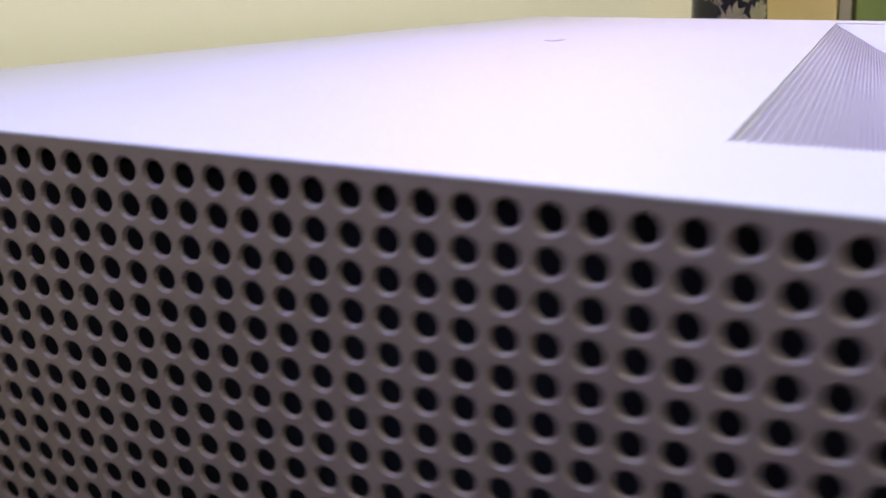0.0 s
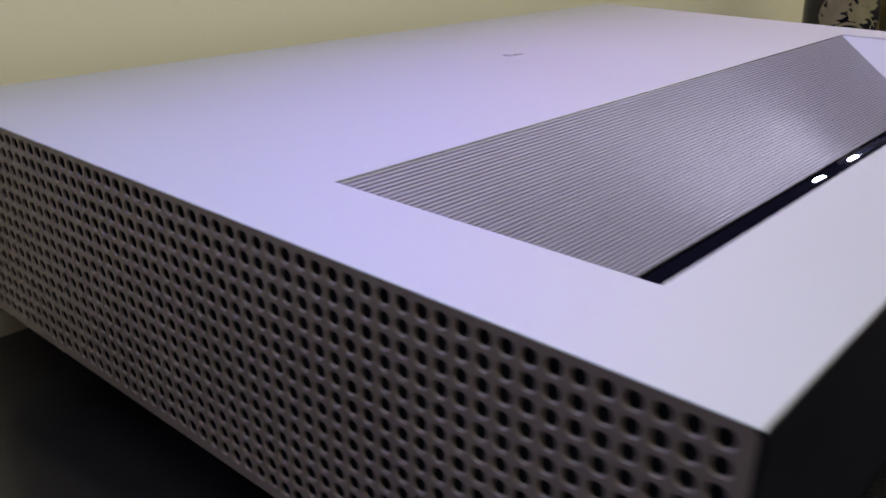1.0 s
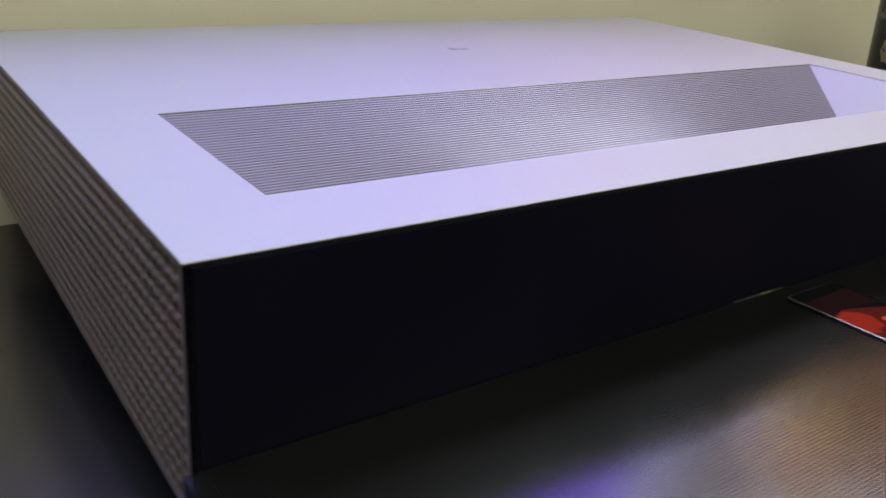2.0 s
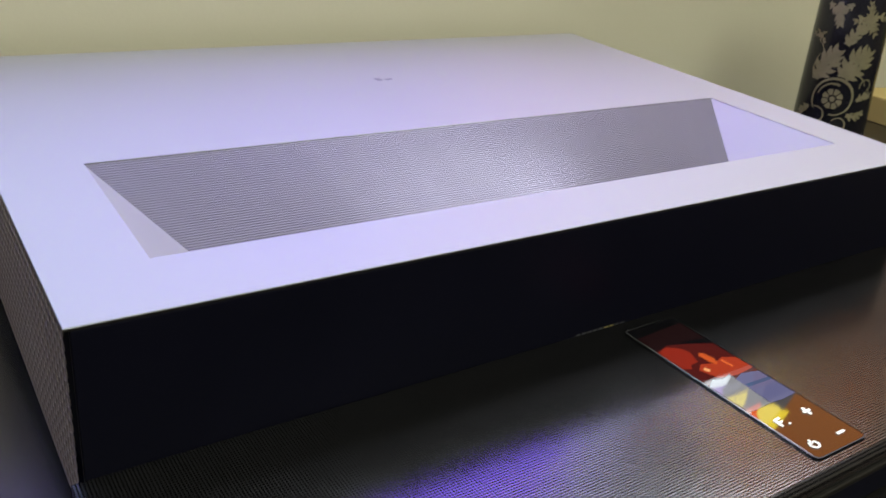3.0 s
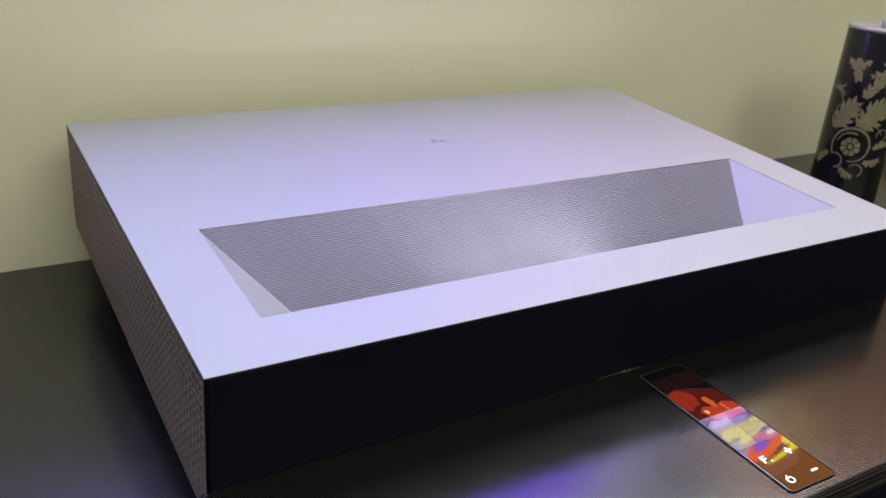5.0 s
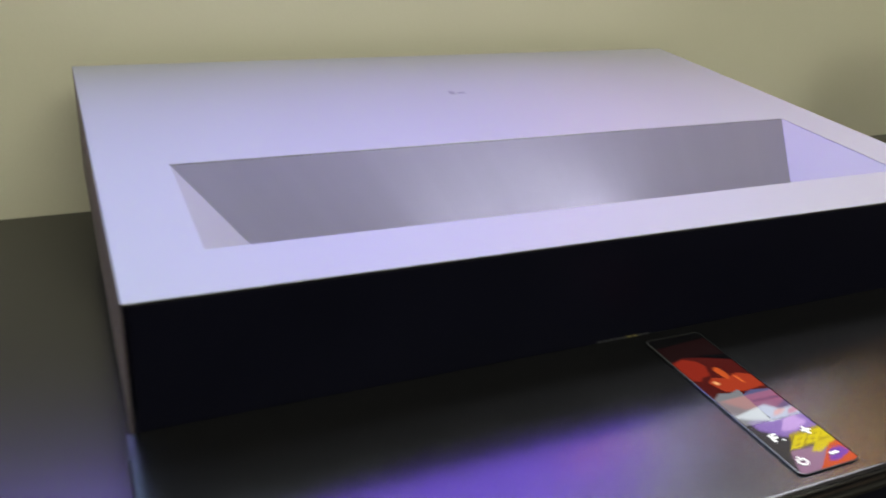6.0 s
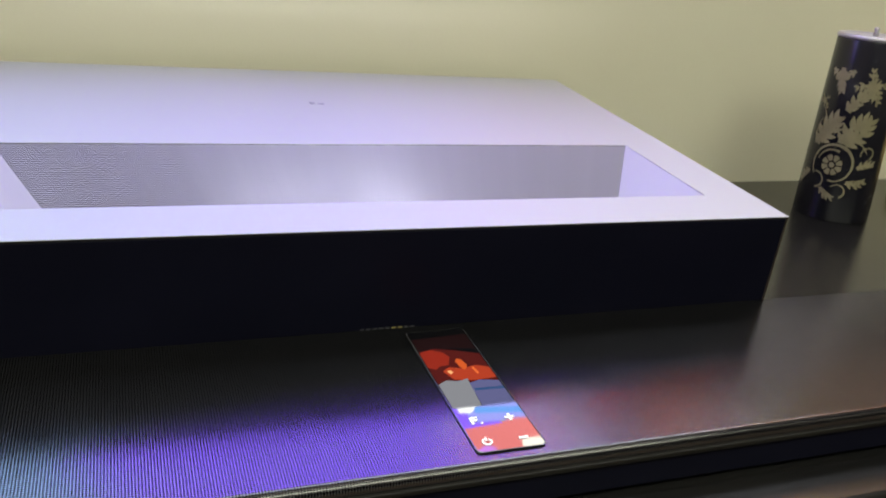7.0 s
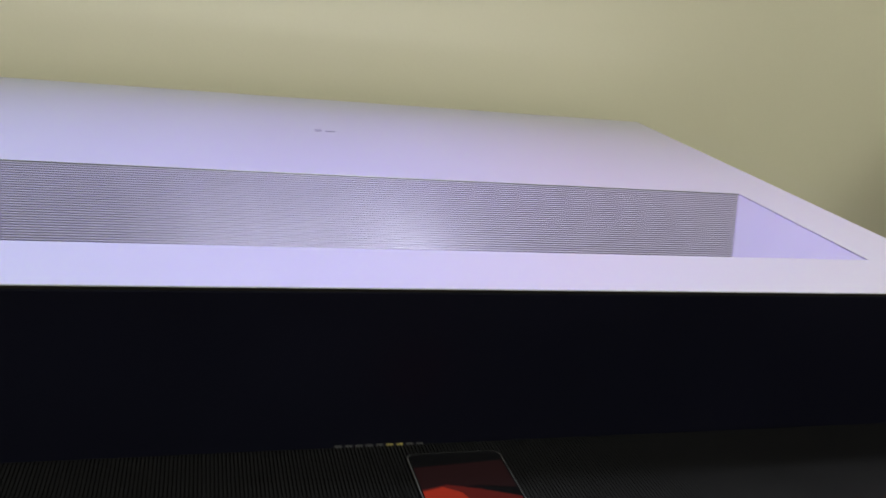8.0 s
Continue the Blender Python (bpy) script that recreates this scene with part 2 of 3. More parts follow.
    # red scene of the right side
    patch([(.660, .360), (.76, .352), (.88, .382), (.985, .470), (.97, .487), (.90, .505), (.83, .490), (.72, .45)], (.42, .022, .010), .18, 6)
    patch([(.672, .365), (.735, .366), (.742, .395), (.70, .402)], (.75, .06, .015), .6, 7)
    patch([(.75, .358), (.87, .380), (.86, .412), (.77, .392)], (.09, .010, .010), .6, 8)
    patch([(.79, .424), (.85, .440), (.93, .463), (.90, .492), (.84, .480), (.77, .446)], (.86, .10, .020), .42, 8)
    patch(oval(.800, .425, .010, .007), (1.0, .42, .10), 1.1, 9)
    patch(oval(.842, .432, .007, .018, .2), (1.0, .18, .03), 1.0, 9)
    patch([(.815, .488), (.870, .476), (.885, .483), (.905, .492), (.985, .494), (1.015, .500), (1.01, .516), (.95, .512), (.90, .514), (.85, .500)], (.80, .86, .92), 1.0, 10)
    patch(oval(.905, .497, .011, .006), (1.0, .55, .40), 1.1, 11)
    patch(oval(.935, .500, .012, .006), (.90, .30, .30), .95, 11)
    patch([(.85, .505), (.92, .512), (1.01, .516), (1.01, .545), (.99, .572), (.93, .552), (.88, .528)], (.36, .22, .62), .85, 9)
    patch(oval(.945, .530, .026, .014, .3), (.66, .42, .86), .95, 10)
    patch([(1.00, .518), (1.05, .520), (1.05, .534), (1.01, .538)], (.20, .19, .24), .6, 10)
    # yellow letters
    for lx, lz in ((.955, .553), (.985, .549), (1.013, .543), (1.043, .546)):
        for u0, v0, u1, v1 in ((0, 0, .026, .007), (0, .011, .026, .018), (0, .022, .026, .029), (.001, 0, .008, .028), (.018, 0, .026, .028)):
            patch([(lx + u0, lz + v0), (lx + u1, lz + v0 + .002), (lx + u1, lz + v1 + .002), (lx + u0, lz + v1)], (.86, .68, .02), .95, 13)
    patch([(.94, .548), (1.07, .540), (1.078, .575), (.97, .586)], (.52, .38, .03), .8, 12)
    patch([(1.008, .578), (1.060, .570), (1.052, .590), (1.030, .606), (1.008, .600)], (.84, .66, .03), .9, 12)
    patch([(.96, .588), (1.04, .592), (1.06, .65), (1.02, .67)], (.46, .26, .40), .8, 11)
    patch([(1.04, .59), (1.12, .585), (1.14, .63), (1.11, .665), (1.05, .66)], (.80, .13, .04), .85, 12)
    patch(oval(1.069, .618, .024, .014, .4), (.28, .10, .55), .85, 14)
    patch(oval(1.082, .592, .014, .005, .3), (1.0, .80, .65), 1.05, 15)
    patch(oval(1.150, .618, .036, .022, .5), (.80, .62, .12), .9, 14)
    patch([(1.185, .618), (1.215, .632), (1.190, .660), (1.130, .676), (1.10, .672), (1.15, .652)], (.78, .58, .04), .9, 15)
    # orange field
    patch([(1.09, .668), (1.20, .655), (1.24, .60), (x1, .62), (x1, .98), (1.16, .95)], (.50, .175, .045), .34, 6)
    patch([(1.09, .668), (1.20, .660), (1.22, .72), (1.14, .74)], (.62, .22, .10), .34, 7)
    return pic


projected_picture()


# ---------------------------------------------------------------- cabinet
def cabinet():
    cab = thing("media_cabinet", (.30, .1, Z0), "black lacquered low cabinet with a glossy top", "cabinet")
    ox, oy, oz = .30, .1, Z0
    x0, x1, y0, y1 = -1.1, 1.7, -.172, WALL - .006

    def put(name, bx, mat, label=""):
        bm = box_bm(*bx)
        bmesh.ops.bevel(bm, geom=bm.edges[:], offset=.003, segments=2, affect="EDGES", profile=.5)
        bmesh.ops.translate(bm, vec=(-ox, -oy, -oz), verts=bm.verts[:])
        return part(name, bm, mat, cab, label)
    put("top_board", (x0, x1, y0, y1, TABLE - .022, TABLE), M_TABLE, "glossy black top board")
    put("body", (x0 + .02, x1 - .02, y0 + .03, y1 - .01, Z0 + .05, TABLE - .0225), M_BLACK)
    put("plinth", (x0 + .05, x1 - .05, y0 + .06, y1 - .03, Z0, Z0 + .0495), M_TABLE)
    w = (x1 - x0 - .06) / 4
    for i in range(4):
        d = put("door", (x0 + .03 + i * w + .002, x0 + .03 + (i + 1) * w - .002, y0 + .012, y0 + .0295, Z0 + .06, TABLE - .030), M_BLACK)
        bm = box_bm(x0 + .03 + i * w + .05, x0 + .03 + (i + 1) * w - .05, y0 + .006, y0 + .0118, TABLE - .06, TABLE - .052, .001)
        bmesh.ops.translate(bm, vec=(-ox, -oy, -oz), verts=bm.verts[:])
        part("handle", bm, M_TABLE_EDGE, d, "slim dark handle bar")
    return cab


cabinet()


# ---------------------------------------------------------------- speaker ledge in front of the projector
def speaker_bar():
    x0, x1 = -.003, .71
    WEDGE = -.040           # the top falls slightly to the front
    bar = thing("speaker_bar", (.275, 0, TABLE), "long black speaker bar with a cloth top and glass touch strip", "speaker")

    def put(name, bm, mat, label="", parent=bar, smooth=False, wedge=0.0):
        for v in bm.verts:
            v.co.z -= (v.co.y + .009) * wedge
        bmesh.ops.translate(bm, vec=(-.275, 0, -TABLE), verts=bm.verts[:])
        return part(name, bm, mat, parent, label, smooth)
    # cloth top, rolled over the front edge
    r = .0045
    out = [(-.0005, -.006), (-.0005, 0)]
    for i in range(7):
        a = math.pi / 2 * i / 6
        out.append((-.1340 - r * math.sin(a), -r + r * math.cos(a)))
    out += [(-.1340 - r, -.006)]
    put("cloth_top", prism_bm(out, "x", x0, x1), M_CLOTH, "black perforated speaker cloth", wedge=WEDGE)
    put("front_trim", box_bm(x0 - .001, x1 + .001, -.1403, -.003, -.0143, -.0113, .0008), M_TRIM, "thin brown-black metal trim")
    put("housing", box_bm(x0, x1, -.1378, -.0008, TABLE + .003, -.0146, .0012), M_BLACK)
    put("foot_rail", box_bm(x0 + .02, x1 - .02, -.130, -.01, TABLE, TABLE + .0028), M_INNER)
    # touch strip: a thin sheet of glass
    sx0, sx1, sy0, sy1 = .2745, .3120, -.1292, -.0090
    o = []
    rr = .003
    for cx, cy, a0 in ((sx1 - rr, sy1 - rr, 0), (sx0 + rr, sy1 - rr, 90), (sx0 + rr, sy0 + rr, 180), (sx1 - rr, sy0 + rr, 270)):
        for k in range(5):
            a = radians(a0 + 90 * k / 4)
            o.append((cx + rr * math.cos(a), cy + rr * math.sin(a)))
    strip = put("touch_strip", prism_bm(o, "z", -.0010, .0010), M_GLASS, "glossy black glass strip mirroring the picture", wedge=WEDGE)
    rim_in = [((x - (sx0 + sx1) / 2) * .975 + (sx0 + sx1) / 2, (y - (sy0 + sy1) / 2) * .992 + (sy0 + sy1) / 2) for x, y in o]
    v = [(x, y, .00104) for x, y in o] + [(x, y, .0012) for x, y in rim_in]
    n = len(o)
    bm = bmesh.new()
    bv = [bm.verts.new(p) for p in v]
    for i in range(n):
        bm.faces.new((bv[i], bv[(i + 1) % n], bv[n + (i + 1) % n], bv[n + i]))
    put("glass_rim", bm, M_GLASS_EDGE, "polished glass edge", strip, wedge=WEDGE)

    def painted_reflection(outline, colour):
        """A glowing field that paints the picture's reflection on the glass, in parts of the strip's width and length,
        counted from the rear left.
        """
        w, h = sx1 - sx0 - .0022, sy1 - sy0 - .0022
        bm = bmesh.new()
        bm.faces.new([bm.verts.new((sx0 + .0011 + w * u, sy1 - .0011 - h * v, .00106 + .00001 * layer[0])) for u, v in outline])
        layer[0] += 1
        m, _, _, b = material("reflection_glow", (.004, .004, .005), .03, 0, .5)
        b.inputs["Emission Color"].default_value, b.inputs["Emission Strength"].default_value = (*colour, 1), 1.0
        put("reflection_field", bm, m, "glowing colour field painted as the picture's reflection", strip, wedge=WEDGE)
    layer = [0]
    # picture's reflection painted as glow, where the front panel blocks the true mirror image
    painted_reflection([(0, .07), (.5, .06), (1, .05), (1, .20), (.6, .18), (0, .20)], (.010, .002, .002))
    painted_reflection([(0, .19), (.28, .17), (.60, .20), (1, .25), (1, .50), (.55, .54), (0, .52)], (.075, .006, .004))
    painted_reflection([(0, .20), (.22, .18), (.40, .215), (.46, .26), (.40, .30), (.36, .33), (.20, .335), (.12, .36), (0, .34)], (.26, .018, .007))
    painted_reflection([(.20, .38), (.34, .35), (.55, .37), (.80, .35), (1, .38), (1, .47), (.62, .48), (.30, .46)], (.40, .040, .012))
    painted_reflection([(.50, .30), (.56, .28), (.62, .29), (.66, .34), (.62, .37), (.56, .385), (.52, .35)], (.60, .09, .016))
    painted_reflection([(.26, .385), (.33, .375), (.36, .40), (.30, .41)], (.90, .42, .16))
    painted_reflection([(.70, .37), (.74, .36), (.77, .42), (.73, .43)], (.75, .14, .03))
    painted_reflection([(0, .49), (.16, .46), (.34, .475), (.52, .46), (.50, .52), (.46, .685), (.12, .69), (0, .685)], (.22, .22, .24))
    painted_reflection([(.50, .50), (.70, .48), (1, .50), (1, .685), (.70, .69), (.47, .685)], (.105, .105, .23))
    painted_reflection([(.52, .545), (1, .55), (1, .57), (.52, .565)], (.03, .07, .18))

    def icon(name, polys):
        bm = bmesh.new()
        for poly in polys:
            lo = [bm.verts.new((x, y, .00128)) for x, y in poly]
            hi = [bm.verts.new((x, y, .00140)) for x, y in poly]
            bm.faces.new(hi)
            for i in range(len(poly)):
                j = (i + 1) % len(poly)
                bm.faces.new((lo[i], lo[j], hi[j], hi[i]))
        put(name, bm, M_ICON, "small lit white icon", strip, wedge=WEDGE)

    def rect(cx, cy, w, h):
        w, h = w * .85, h * .85
        return [(cx - w / 2, cy - h / 2), (cx + w / 2, cy - h / 2), (cx + w / 2, cy + h / 2), (cx - w / 2, cy + h / 2)]
    lx, rx, ya, yb = .2825, .3022, -.1035, -.1215
    icon("plus_icon", [rect(rx, ya, .0058, .0014), rect(rx, ya + .0018, .0014, .0022), rect(rx, ya - .0018, .0014, .0022)])
    icon("minus_icon", [rect(rx, yb, .0058, .0015)])
    icon("letter_icon", [rect(lx - .0014, ya, .0013, .0062), rect(lx + .0009, ya + .0024, .0033, .0013), rect(lx + .0006, ya + .0002, .0027, .0012), rect(lx + .0034, ya - .0026, .0012, .0011)])
    ring = []
    for i in range(12):
        a0, a1 = radians(125 + 290 * i / 12), radians(125 + 290 * (i + 1) / 12)
        ring.append([(lx + k * math.cos(a), yb + k * math.sin(a)) for k, a in ((.0027, a0), (.0027, a1), (.0019, a1), (.0019, a0))])
    ring.append(rect(lx, yb + .0020, .0010, .0030))
    icon("power_icon", ring)
    return bar


speaker_bar()


# ---------------------------------------------------------------- projector
def projector():
    pr = thing("laser_projector", (0, 0, 0), "white-topped ultra short throw projector with perforated grey sides", "projector")
    pr.matrix_world = LEANING @ pose(0, 0, 0, 0, .29, 0)
    off = Vector((0, 0, 0))

    def put(name, bm, mat, label="", parent=pr, smooth=False):
        bmesh.ops.translate(bm, vec=off, verts=bm.verts[:])
        return part(name, bm, mat, parent, label, smooth)

    def top_slab(x0, x1, y0, y1, t=.0022, bevel=0):
        return prism_bm([(y0, top_z(y0) - t), (y1, top_z(y1) - t), (y1, top_z(y1)), (y0, top_z(y0))], "x", x0, x1, bevel)

    # top plate, one sheet with the recess cut out
    bm = bmesh.new()
    e = .0005

    def P(x, y, dz=0.0):
        return bm.verts.new((x, y, top_z(y) + dz))

    def loop(d, dz):
        return [P(d, d, dz), P(W - d, d, dz), P(W - d, D - d, dz), P(d, D - d, dz)]
    inner = [P(XL, RF), P(XR, RF), P(XR, RB), P(XL, RB)]
    outer, rim1, rim2 = loop(e, 0), loop(.3 * e, -.3 * e), loop(.15 * e, -e)
    low = [P(XL, RF, -.0004), P(XR, RF, -.0004), P(XR, RB, -.0004), P(XL, RB, -.0004)]
    for ra, rb in ((inner, outer), (outer, rim1), (rim1, rim2), (low, inner)):
        for i in range(4):
            j = (i + 1) % 4
            bm.faces.new((ra[i], ra[j], rb[j], rb[i]))
    top = put("top_plate", bm, M_TOP, "satin white metal top plate")
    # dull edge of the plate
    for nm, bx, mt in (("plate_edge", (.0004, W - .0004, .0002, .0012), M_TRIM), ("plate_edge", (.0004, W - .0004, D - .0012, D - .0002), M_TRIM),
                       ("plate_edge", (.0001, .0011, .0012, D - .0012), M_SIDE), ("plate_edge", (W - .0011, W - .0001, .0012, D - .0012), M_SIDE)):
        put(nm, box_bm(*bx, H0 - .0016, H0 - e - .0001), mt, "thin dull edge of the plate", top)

    # sloping side cheeks of the recess
    for xs, xf, nm in ((XL, FXL, "recess_cheek"), (XR, FXR, "recess_cheek")):
        s = .003 if xs < .2 else -.003
        a, b_, c = (xs, RB, top_z(RB) - .0005), (xs, RF, top_z(RF) - .0005), (xf, FY, FZ)
        bm = bmesh.new()
        f = [bm.verts.new(p) for p in (a, b_, c)]
        g = [bm.verts.new((p[0] - s, p[1], p[2] - .003)) for p in (a, b_, c)]
        bm.faces.new(f)
        bm.faces.new(g)
        for i in range(3):
            j = (i + 1) % 3
            bm.faces.new((f[i], f[j], g[j], g[i]))
        put(nm, bm, M_CHEEK, "smooth white sloping cheek", top)

    # ribbed slope: a backing sheet and single ribs
    A, B = Vector((0, RB, top_z(RB) - .0005)), Vector((0, FY, FZ))
    bm = bmesh.new()
    dn = Vector((0, (B - A).z, -(B - A).y)).normalized() * -.0009
    if dn.z > 0:
        dn = -dn
    vs = [bm.verts.new(p) for p in ((XL, *(A + dn).yz), (XR, *(A + dn).yz), (FXR, *(B + dn).yz), (FXL, *(B + dn).yz))]
    bm.faces.new(vs)
    slope = put("ribbed_slope", bm, M_RIB, "grey ribbed slope of the recess")
    count = 48
    along = (B - A) / count
    u = along.normalized()
    nrm = -dn.normalized()
    p = along.length
    prof = [(.02, -.0008), (.07, -.0002), (.16, 0), (.66, 0), (.76, -.0002), (.83, -.0008)]
    me = bpy.data.meshes.new("rib")
    bm = bmesh.new()
    ends = []
    for x in (-.5, .5):
        ends.append([bm.verts.new(Vector((x, 0, 0)) + u * (a * p) + nrm * h) for a, h in prof])
    for i in range(len(prof) - 1):
        bm.faces.new((ends[0][i], ends[0][i + 1], ends[1][i + 1], ends[1][i]))
    bm.faces.new(ends[0])
    bm.faces.new(ends[1])
    bmesh.ops.recalc_face_normals(bm, faces=bm.faces)
    bm.to_mesh(me)
    bm.free()
    me.materials.append(M_RIB)
    for i in range(count):
        k = (i + .5) / count
        xl, xr = XL + (FXL - XL) * k, XR + (FXR - XR) * k
        ob = new("rib", me)
        ob.parent = slope
        ob.location = Vector(((xl + xr) / 2, *(A + along * i).yz)) + off
        ob.scale = (xr - xl, 1, 1)

    # lens window below the front rim
    wy0, wz0, wy1, wz1 = RF + .0006, top_z(RF) - .0014, FY - .001, FZ - .001
    bm = bmesh.new()
    f = [bm.verts.new(q) for q in ((XL, wy0, wz0), (XR, wy0, wz0), (FXR, wy1, wz1), (FXL, wy1, wz1))]
    g = [bm.verts.new((v.co.x, v.co.y - .002, v.co.z - .002)) for v in f]
    bm.faces.new(f)
    bm.faces.new(g)
    for i in range(4):
        j = (i + 1) % 4
        bm.faces.new((f[i], f[j], g[j], g[i]))
    window = put("lens_window", bm, M_WINDOW, "black glass window of the projection lens")
    wn = Vector((0, wz0 - wz1, wy1 - wy0)).normalized()
    wc = Vector((.240, wy0 + (wy1 - wy0) * .42, wz0 + (wz1 - wz0) * .42))
    wd = Vector((0, wy1 - wy0, wz1 - wz0)).normalized()
    for nm, dx, ra, rb, h0, h1, mt, lb in (("lens_ring", .035, .021, .017, .0002, .0016, M_BLACK, "black ring round the lens"),
                                           ("lens", .062, .0046, 0, .0004, .0014, M_LENS, "lit glass projection lens"),
                                           ("lens", .008, .0030, 0, .0004, .0012, M_LENS, "lit rim of the projection lens"),
                                           ("lens", -.032, .0032, 0, .0004, .0012, M_LENS, "lit rim of the projection lens")):
        bm = bmesh.new()
        n = 32

        def circ(rad, h):
            return [bm.verts.new(wc + Vector((1, 0, 0)) * (rad * math.cos(2 * math.pi * i / n) + dx) + wd * rad * .7 * math.sin(2 * math.pi * i / n) + wn * h) for i in range(n)]
        if rb:
            rings = [circ(ra, h0), circ(ra, h1), circ(rb, h1), circ(rb, h0)]
        else:
            rings = [circ(ra, h0), circ(ra * .8, h0 + (h1 - h0) * .6), circ(ra * .4, h1 * .95)]
        for q, w_ in zip(rings, rings[1:]):
            for i in range(n):
                j = (i + 1) % n
                bm.faces.new((q[i], q[j], w_[j], w_[i]))
        if not rb:
            bm.faces.new(rings[-1])
        put(nm, bm, mt, lb, window, True)

    # black front, rear and underside
    put("front_panel", box_bm(.0022, W - .0022, 0, .003, BOT + .0006, H0 - .0016, .0007), M_BLACK, "plain black front panel")
    put("rear_panel", box_bm(.003, W - .003, D - .004, D - .0005, BOT + .0006, top_z(D) - .0016), M_BLACK)
    put("underside", box_bm(.003, W - .003, .0035, D - .0045, BOT + .0006, BOT + .003), M_BLACK)
    # feet, the rear ones longer
    for fx, fy in ((.07, .05), (W - .07, .05), (.07, D - .05), (W - .07, D - .05)):
        low = (TABLE - fy * math.sin(radians(LEAN))) / math.cos(radians(LEAN))
        bm = bmesh.new()
        bmesh.ops.create_cone(bm, cap_ends=True, segments=24, radius1=.013, radius2=.015, depth=BOT - low + .0004)
        bmesh.ops.translate(bm, vec=(fx, fy, (BOT + .0004 + low) / 2 + .0002), verts=bm.verts[:])
        put("foot", bm, M_INNER, "short black rubber foot")
    # perforated sides
    pitch, vp, y_first = .0060, .0059, .0063
    for x, s in ((0.0, 1), (W, -1)):
        verts, faces = [], []
        n = 12
        rad, lip, deep = .00206, .00256, .0009

        def vtx(y, z, depth=0.0):
            verts.append((x + s * depth + off.x, y + off.y, z + off.z))
            return len(verts) - 1
        cols = int((D - .005 - y_first) / pitch) + 1
        dirs = [(math.cos(2 * math.pi * (i + .5) / n), math.sin(2 * math.pi * (i + .5) / n)) for i in range(n)]

        def row_z(y, i):
            return H0 - .0046 - vp * i
        for c in range(cols):
            yc = y_first + pitch * c
            ya, yb = yc - pitch / 2, yc + pitch / 2
            if c == 0:
                ya = .0006
            if c == cols - 1:
                yb = D - .0006
            zt = (top_z(ya) - .0014, top_z(yb) - .0014)
            ra_, rb_ = row_z(ya, 0) + vp / 2, row_z(yb, 0) + vp / 2
            if zt[0] > ra_:
                faces.append([vtx(ya, ra_), vtx(yb, rb_), vtx(yb, zt[1]), vtx(ya, zt[0])])
            i = 0
            while row_z(yc, i) - vp / 2 > BOT + .0012:
                zc = row_z(yc, i)
                za, zb = row_z(ya, i), row_z(yb, i)
                corner = [(yb, zb + vp / 2), (ya, za + vp / 2), (ya, za - vp / 2), (yb, zb - vp / 2)]
                o = [vtx(*q) for q in corner]
                r1 = [vtx(yc + lip * a, zc + lip * b) for a, b in dirs]
                r2 = [vtx(yc + rad * a, zc + rad * b, .0004) for a, b in dirs]
                r3 = [vtx(yc + rad * a, zc + rad * b, deep) for a, b in dirs]
                q = n // 4
                for k in range(4):
                    for m in range(q - 1):
                        faces.append([o[k], r1[k * q + m], r1[k * q + m + 1]])
                    faces.append([o[k], r1[k * q + q - 1], r1[(k * q + q) % n], o[(k + 1) % 4]])
                for k in range(n):
                    j = (k + 1) % n
                    faces.append([r1[k], r1[j], r2[j], r2[k]])
                    faces.append([r2[k], r2[j], r3[j], r3[k]])
                i += 1
            ba, bb = row_z(ya, i - 1) - vp / 2, row_z(yb, i - 1) - vp / 2
            faces.append([vtx(ya, BOT + .0006), vtx(yb, BOT + .0006), vtx(yb, bb), vtx(ya, ba)])
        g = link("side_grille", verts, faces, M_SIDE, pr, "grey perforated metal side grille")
        put("dark_lining", prism_bm([(.004, BOT + .004), (D - .006, BOT + .004), (D - .006, top_z(D) - .006), (.004, H0 - .004)], "x", x + s * .007, x + s * .008), M_INNER, "", g)
    # small marks
    for i, (cx, w_, h_) in enumerate(((.2690, .0042, .0058), (.2765, .0060, .0028))):
        bm = top_slab(cx - w_ / 2, cx + w_ / 2, .2560, .2560 + h_)
        bmesh.ops.translate(bm, vec=(0, 0, .0002), verts=bm.verts[:])
        put("badge", bm, M_MARK, "small grey printed badge", top)
    for i in range(9):
        x = .2490 + i * .0040
        put("print_bar", box_bm(x, x + .0026, -.0003, .0001, .0008, .0024), M_PRINT if i in (5, 6) else M_DIM, "tiny printed bar", pr)
    return pr


projector()


